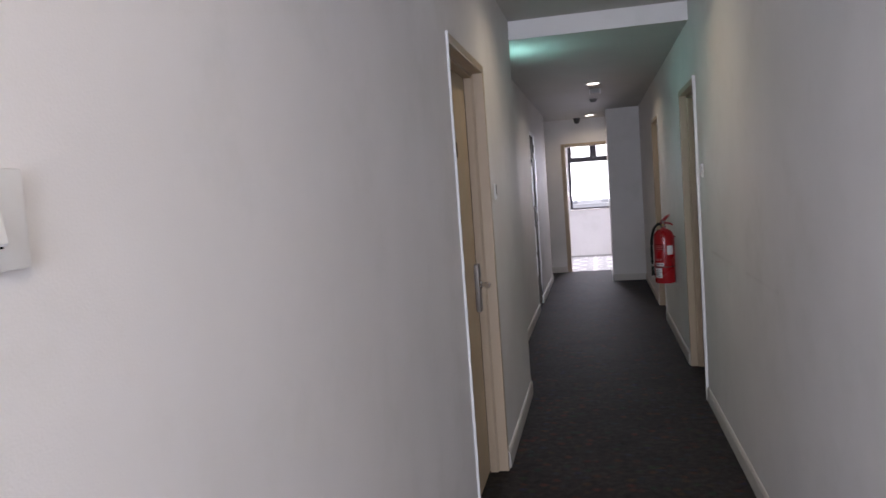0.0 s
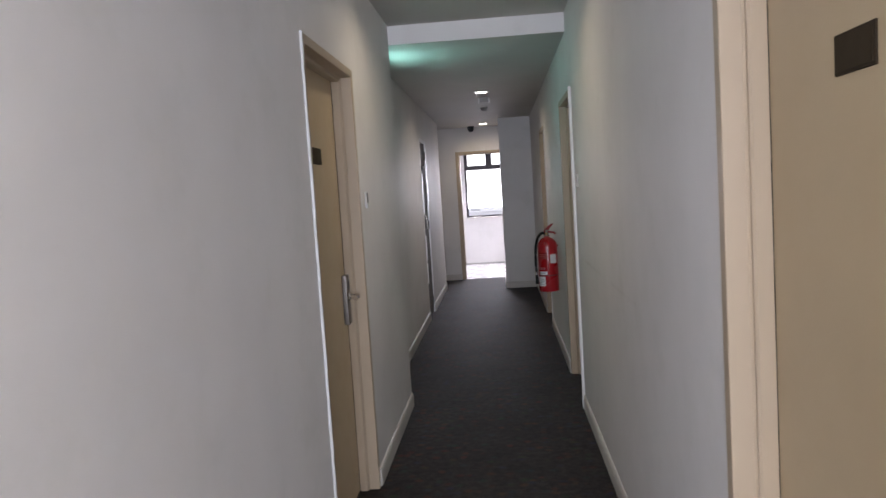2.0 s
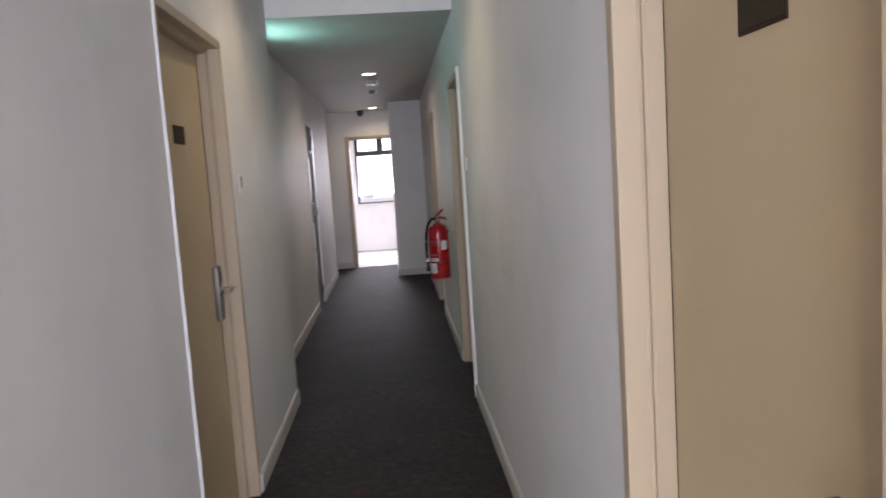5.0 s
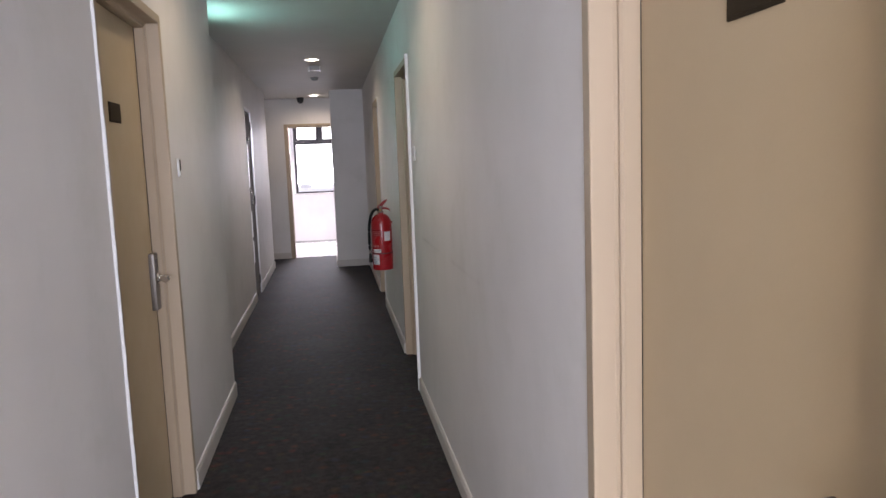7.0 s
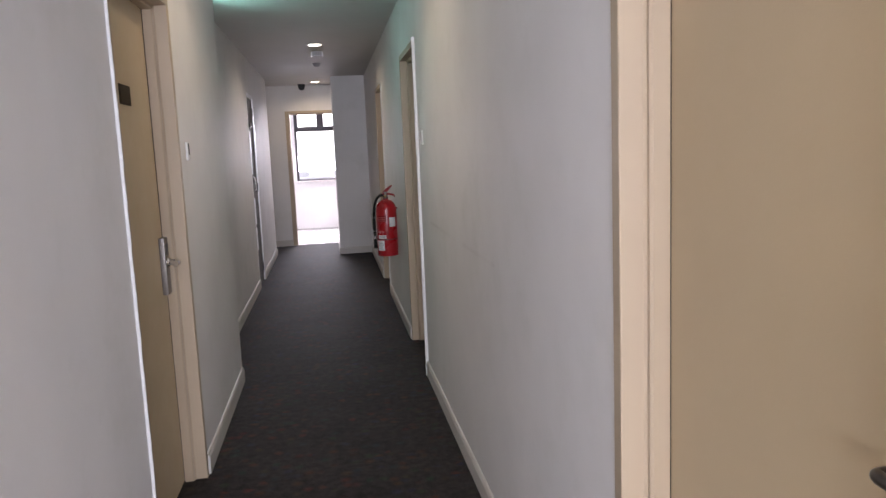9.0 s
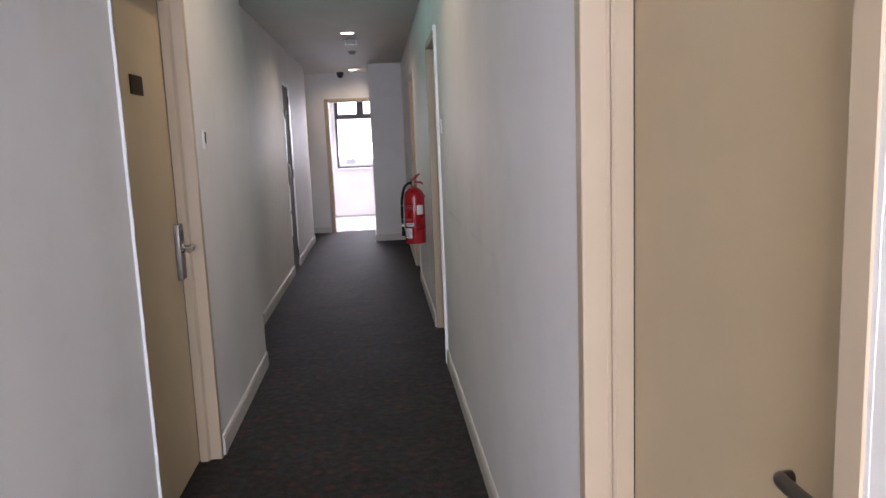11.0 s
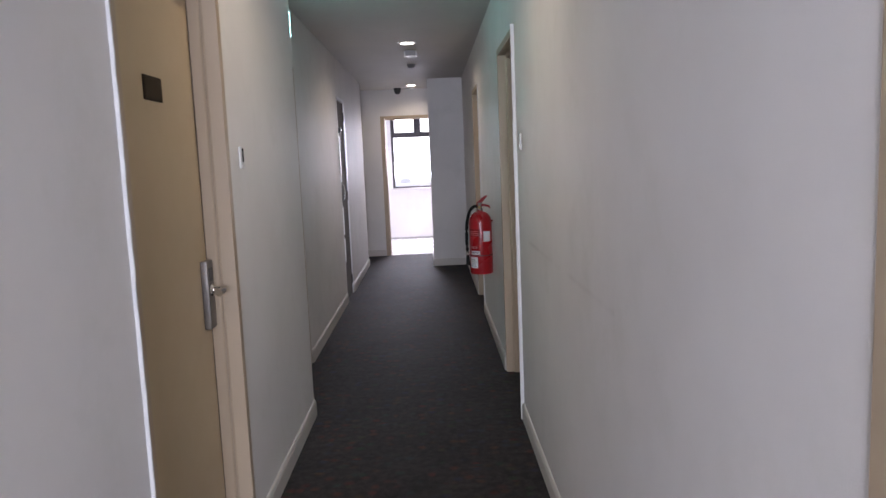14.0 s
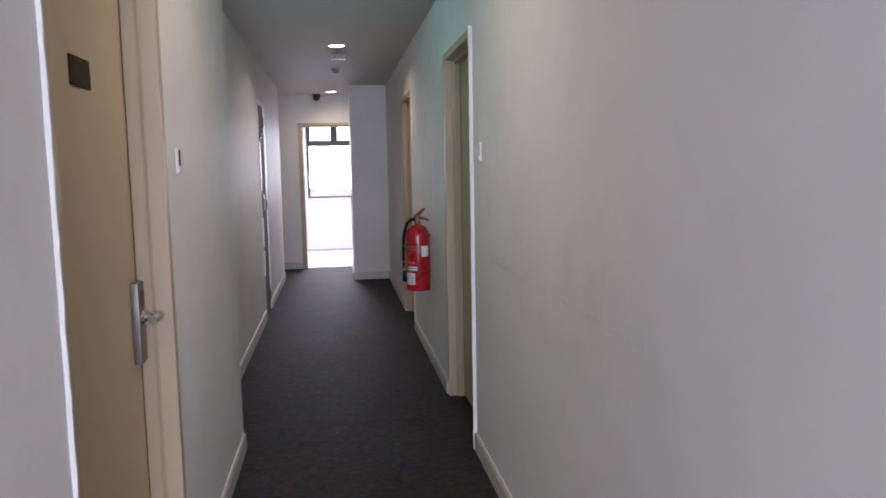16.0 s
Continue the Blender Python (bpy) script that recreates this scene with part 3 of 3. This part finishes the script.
for sx in (-1, 1):
    part("lamp_head", boxes((sx * 0.057 - 0.006, sx * 0.057 + 0.006, -0.030, 0.030, -0.058, -0.008), bevel=0.004), MAT["white_plastic"], em, "white side lamp head")

sm = thing("smoke_detector", "round pale grey smoke detector on the ceiling", "smoke detector", (0.556, 8.26, Z2))
part("base", lathe([(0.0, 0.0), (0.050, 0.0), (0.050, -0.010), (0.045, -0.014), (0, -0.014)], 36), MAT["grey_plastic"], sm, smooth=True)
part("chamber", lathe([(0.039, -0.014), (0.039, -0.026), (0.032, -0.036), (0.016, -0.041), (0, -0.042)], 36), MAT["grey_plastic"], sm, smooth=True)

cc = thing("dome_camera", "black dome security camera under the ceiling", "security camera", (0.285, 10.86, Z2))
part("base", lathe([(0, 0), (0.055, 0), (0.055, -0.026), (0.050, -0.034), (0, -0.034)], 32), MAT["black"], cc, smooth=True)
part("dome", lathe([(0.049, -0.034), (0.049, -0.048), (0.042, -0.068), (0.025, -0.086), (0, -0.092)], 32), MAT["black"], cc, "dark smoked dome", smooth=True)

# ---------------------------------------------------------------- fire extinguisher
EXX, EXY = 1.083, 5.46
fe = thing("fire_extinguisher", "red fire extinguisher with black hose on a wall bracket", "extinguisher", (EXX, EXY, 0.55))
R0 = 0.0865
part("cylinder", lathe([(0, 0.012), (0.070, 0.010), (0.078, 0.0), (R0 - 0.002, 0.002), (R0, 0.010), (R0, 0.395), (R0 - 0.006, 0.425), (R0 - 0.024, 0.452), (0.042, 0.468), (0.022, 0.474), (0.020, 0.486), (0, 0.486)], 48), MAT["red"], fe, "glossy red steel cylinder", smooth=True)
vb = part("valve", lathe([(0.024, 0.484), (0.024, 0.492), (0.017, 0.496), (0.017, 0.530), (0.021, 0.532), (0.021, 0.540), (0, 0.542)], 20), MAT["steel"], fe, "dull metal valve body", smooth=True)
part("gauge", lathe([(0, 0), (0.012, 0), (0.012, 0.008), (0.009, 0.010), (0, 0.010)], 20, pose(-0.004, -0.017, 0.505, 90, 0, 0)), MAT["brass"], vb, "small brass pressure gauge", smooth=True)


def strip_of(points, half):
    """A flat bent lever: an outline in the plane of x and z, given half a width in y."""
    return prism(points, lambda u, v, w: (u, w, v), -half, half)


part("squeeze_lever", strip_of([(-0.022, 0.520), (0.006, 0.526), (0.022, 0.545), (0.044, 0.570), (0.060, 0.588), (0.056, 0.594), (0.038, 0.588), (0.012, 0.570), (-0.008, 0.552), (-0.024, 0.540)], 0.012), MAT["red_plastic"], fe, "red squeeze lever")
part("carry_handle", strip_of([(-0.024, 0.508), (0.026, 0.512), (0.062, 0.505), (0.074, 0.494), (0.081, 0.499), (0.078, 0.512), (0.066, 0.521), (0.026, 0.530), (-0.024, 0.528)], 0.013), MAT["red_plastic"], fe, "red carrying handle")
hose = curve_points([(-0.012, -0.004, 0.508), (-0.045, -0.012, 0.512), (-0.082, -0.020, 0.470), (-0.103, -0.026, 0.38), (-0.108, -0.030, 0.26), (-0.106, -0.034, 0.16)], 8)
hs = part("hose", tube(hose, 0.0118, 12), MAT["rubber"], fe, "black rubber hose", smooth=True)
part("hose_coupling", tube([(-0.106, -0.034, 0.172), (-0.105, -0.035, 0.150)], 0.013, 14), MAT["chrome"], hs, smooth=True)
part("nozzle", tube([(-0.105, -0.035, 0.150), (-0.104, -0.036, 0.10), (-0.103, -0.037, 0.07)], lambda t: 0.011 + 0.006 * t, 14), MAT["rubber"], hs, smooth=True)


def band(a0, a1, z0, z1, r, n=14):
    """A curved plate on the cylinder between two angles, in degrees."""
    bm = bmesh.new()
    rows = []
    for k in range(n + 1):
        a = radians(a0 + (a1 - a0) * k / n)
        rows.append([bm.verts.new((rr * math.cos(a), rr * math.sin(a), z)) for rr, z in ((r, z0), (r, z1), (r - 0.002, z1), (r - 0.002, z0))])
    for p, q in zip(rows, rows[1:]):
        for i in range(4):
            j = (i + 1) % 4
            bm.faces.new((p[i], q[i], q[j], p[j]))
    bm.faces.new(rows[0])
    bm.faces.new(rows[-1][::-1])
    bmesh.ops.recalc_face_normals(bm, faces=bm.faces)
    return bm


RL = R0 + 0.0012
part("strap", band(-178, 178, 0.139, 0.149, R0 + 0.002, 40), MAT["strap"], fe, "dark red retaining strap", smooth=True)
part("label", band(-80, -40, 0.250, 0.328, RL), MAT["paper"], fe, "white inspection tag", smooth=True)
part("label", band(-165, -98, 0.290, 0.345, RL), MAT["red_plastic"], fe, "dull red printed panel", smooth=True)
lb = part("label", band(-150, -100, 0.152, 0.180, RL), MAT["paper"], fe, "white instruction label", smooth=True)
l2 = part("label", band(-158, -112, 0.050, 0.134, RL), MAT["paper"], fe, "white instruction label", smooth=True)
for k in range(3):
    part("print_line", band(-160, -104, 0.298 + 0.014 * k, 0.303 + 0.014 * k, RL + 0.0006), MAT["faded"], fe)
for a, b in ((-158, -146), (-142, -128), (-122, -112)):
    part("print_mark", band(a, b, 0.196, 0.216, RL), MAT["faded"], fe)
for k in range(4):
    part("print_line", band(-154, -118 - 6 * (k % 2), 0.062 + 0.016 * k, 0.066 + 0.016 * k, RL + 0.0006), MAT["ink"], l2)
part("print_line", band(-146, -106, 0.163, 0.169, RL + 0.0006), MAT["ink"], lb)
part("bracket", boxes((R0 - 0.004, XR - EXX, 0.010, 0.026, 0.392, 0.404), bevel=0.001), MAT["red_plastic"], fe, "red steel wall bracket")

# ---------------------------------------------------------------- end room
TS = 0.60
tf = setting("floor_room", boxes((-0.80, 1.75, YE + 0.06, YW, -0.10, -0.004)), MAT["grout"], "pale tiled floor of the bright end room", "tiled floor")
tile_mesh = mesh_of("tile", boxes((0.001, TS - 0.001, 0.001, TS - 0.001, -0.006, -0.001), bevel=0.0006), MAT["tile"])
for i in range(4):
    for j in range(4):
        t = new("tile", tile_mesh)
        t.location = (-0.72 + i * TS, YE + 0.065 + j * TS, 0)
        t.parent = tf

setting("baseboard_room", boxes((-0.80, 1.75, YW - 0.010, YW, -0.004, 0.03), bevel=0.002), MAT["skirting_tile"], "low grey tile skirting under the window wall", "baseboard")

wx0, wx1, wz0, wz1 = WIN
win = thing("window_1", "dark aluminium window with two top lights over one large pane", "window", (wx0, YW + 0.03, wz0), "", "structure")
W, H = wx1 - wx0, wz1 - wz0
BAR = 1.878 - wz0
part("window_frame", boxes((0, 0.045, 0, 0.05, 0, H), (W - 0.045, W, 0, 0.05, 0, H), (0.045, W - 0.045, 0, 0.05, 0, 0.032), (0.045, W - 0.045, 0, 0.05, H - 0.035, H),
                           (0.045, W - 0.045, 0, 0.05, BAR - 0.03, BAR + 0.035), (0.450, 0.522, 0, 0.05, BAR + 0.035, H - 0.035)), MAT["dark_alu"], win)
for a, b in ((0.045, 0.450), (0.522, W - 0.045)):
    z0, z1 = BAR + 0.035, H - 0.035
    s = part("sash", boxes((a, a + 0.028, -0.012, 0.03, z0, z1), (b - 0.028, b, -0.012, 0.03, z0, z1), (a + 0.028, b - 0.028, -0.012, 0.03, z0, z0 + 0.028), (a + 0.028, b - 0.028, -0.012, 0.03, z1 - 0.028, z1)), MAT["dark_alu"], win)
    g = part("pane", boxes((a + 0.028, b - 0.028, 0.012, 0.016, z0 + 0.028, z1 - 0.028)), MAT["glass"], s)
    g.visible_shadow = False
g = part("pane", boxes((0.045, W - 0.045, 0.022, 0.026, 0.032, BAR - 0.03)), MAT["glass"], win)
g.visible_shadow = False
part("window_sill", boxes((-0.03, W + 0.03, -0.05, -0.03, -0.022, -0.004), bevel=0.003), MAT["trim"], win)

# assumed side window, out of view, added to brighten the end room
sd = thing("window_3", "unseen side window added to brighten the end room", "window", (1.83, 11.80, 0.93), "", "structure")
part("window_frame", boxes((0, 0.05, 0, 0.05, 0, 1.33), (0, 0.05, 1.05, 1.10, 0, 1.33), (0, 0.05, 0.05, 1.05, 0, 0.05), (0, 0.05, 0.05, 1.05, 1.28, 1.33)), MAT["dark_alu"], sd)
g = part("pane", boxes((0.02, 0.025, 0.05, 1.05, 0.05, 1.28)), MAT["glass"], sd)
g.visible_shadow = False

# assumed lobby window, out of view, added as a wide source
bw = thing("window_2", "unseen wide window added to light the corridor from behind", "window", (-2.8, YB - 0.10, 1.15), "", "structure")
part("window_frame", boxes((0, 0.05, 0, 0.05, 0, 1.4), (4.95, 5.0, 0, 0.05, 0, 1.4), (0.05, 4.95, 0, 0.05, 0, 0.05), (0.05, 4.95, 0, 0.05, 1.35, 1.4)), MAT["dark_alu"], bw)
g = part("pane", boxes((0.05, 4.95, 0.02, 0.025, 0.05, 1.35)), MAT["glass"], bw)
g.visible_shadow = False

# ---------------------------------------------------------------- outside
setting("ground", boxes((-400, 400, -400, 900, -9.2, -9.0)), MAT["concrete"], "pale paved ground far below the windows", "ground")
nb = thing("neighbouring_building", "pale rendered building seen hazily through the window", "building", (0, 62, -9.0))
part("wall", boxes((-30, 34, 0, 12, 0, 8.1)), MAT["concrete"], nb)
part("roof", boxes((-30.4, 34.4, -0.4, 12.4, 8.1, 8.5)), MAT["grey_roof"], nb)
for a, b, c, d in ((-2.0, -1.2, 3, 6), (0.9, 1.5, 2, 4), (4.5, 6.0, 4, 7)):
    part("roof_tank", boxes((a, b, c, d, 8.5, 8.8 + 0.2 * (b - a)), bevel=0.05), MAT["grey_roof"], nb)
wm = mesh_of("window", boxes((-0.8, 0.8, -0.05, 0.10, 0, 1.5)), MAT["far_glass"])
for i in range(16):
    for j in range(2):
        w = new("window", wm)
        w.parent = nb
        w.location = (-28 + i * 4.0, 0, 1.0 + j * 3.1)
setting("backdrop", boxes((-260, 260, 240, 241, -60, 160)), MAT["haze"], "bright white overcast sky in the distance", "sky")
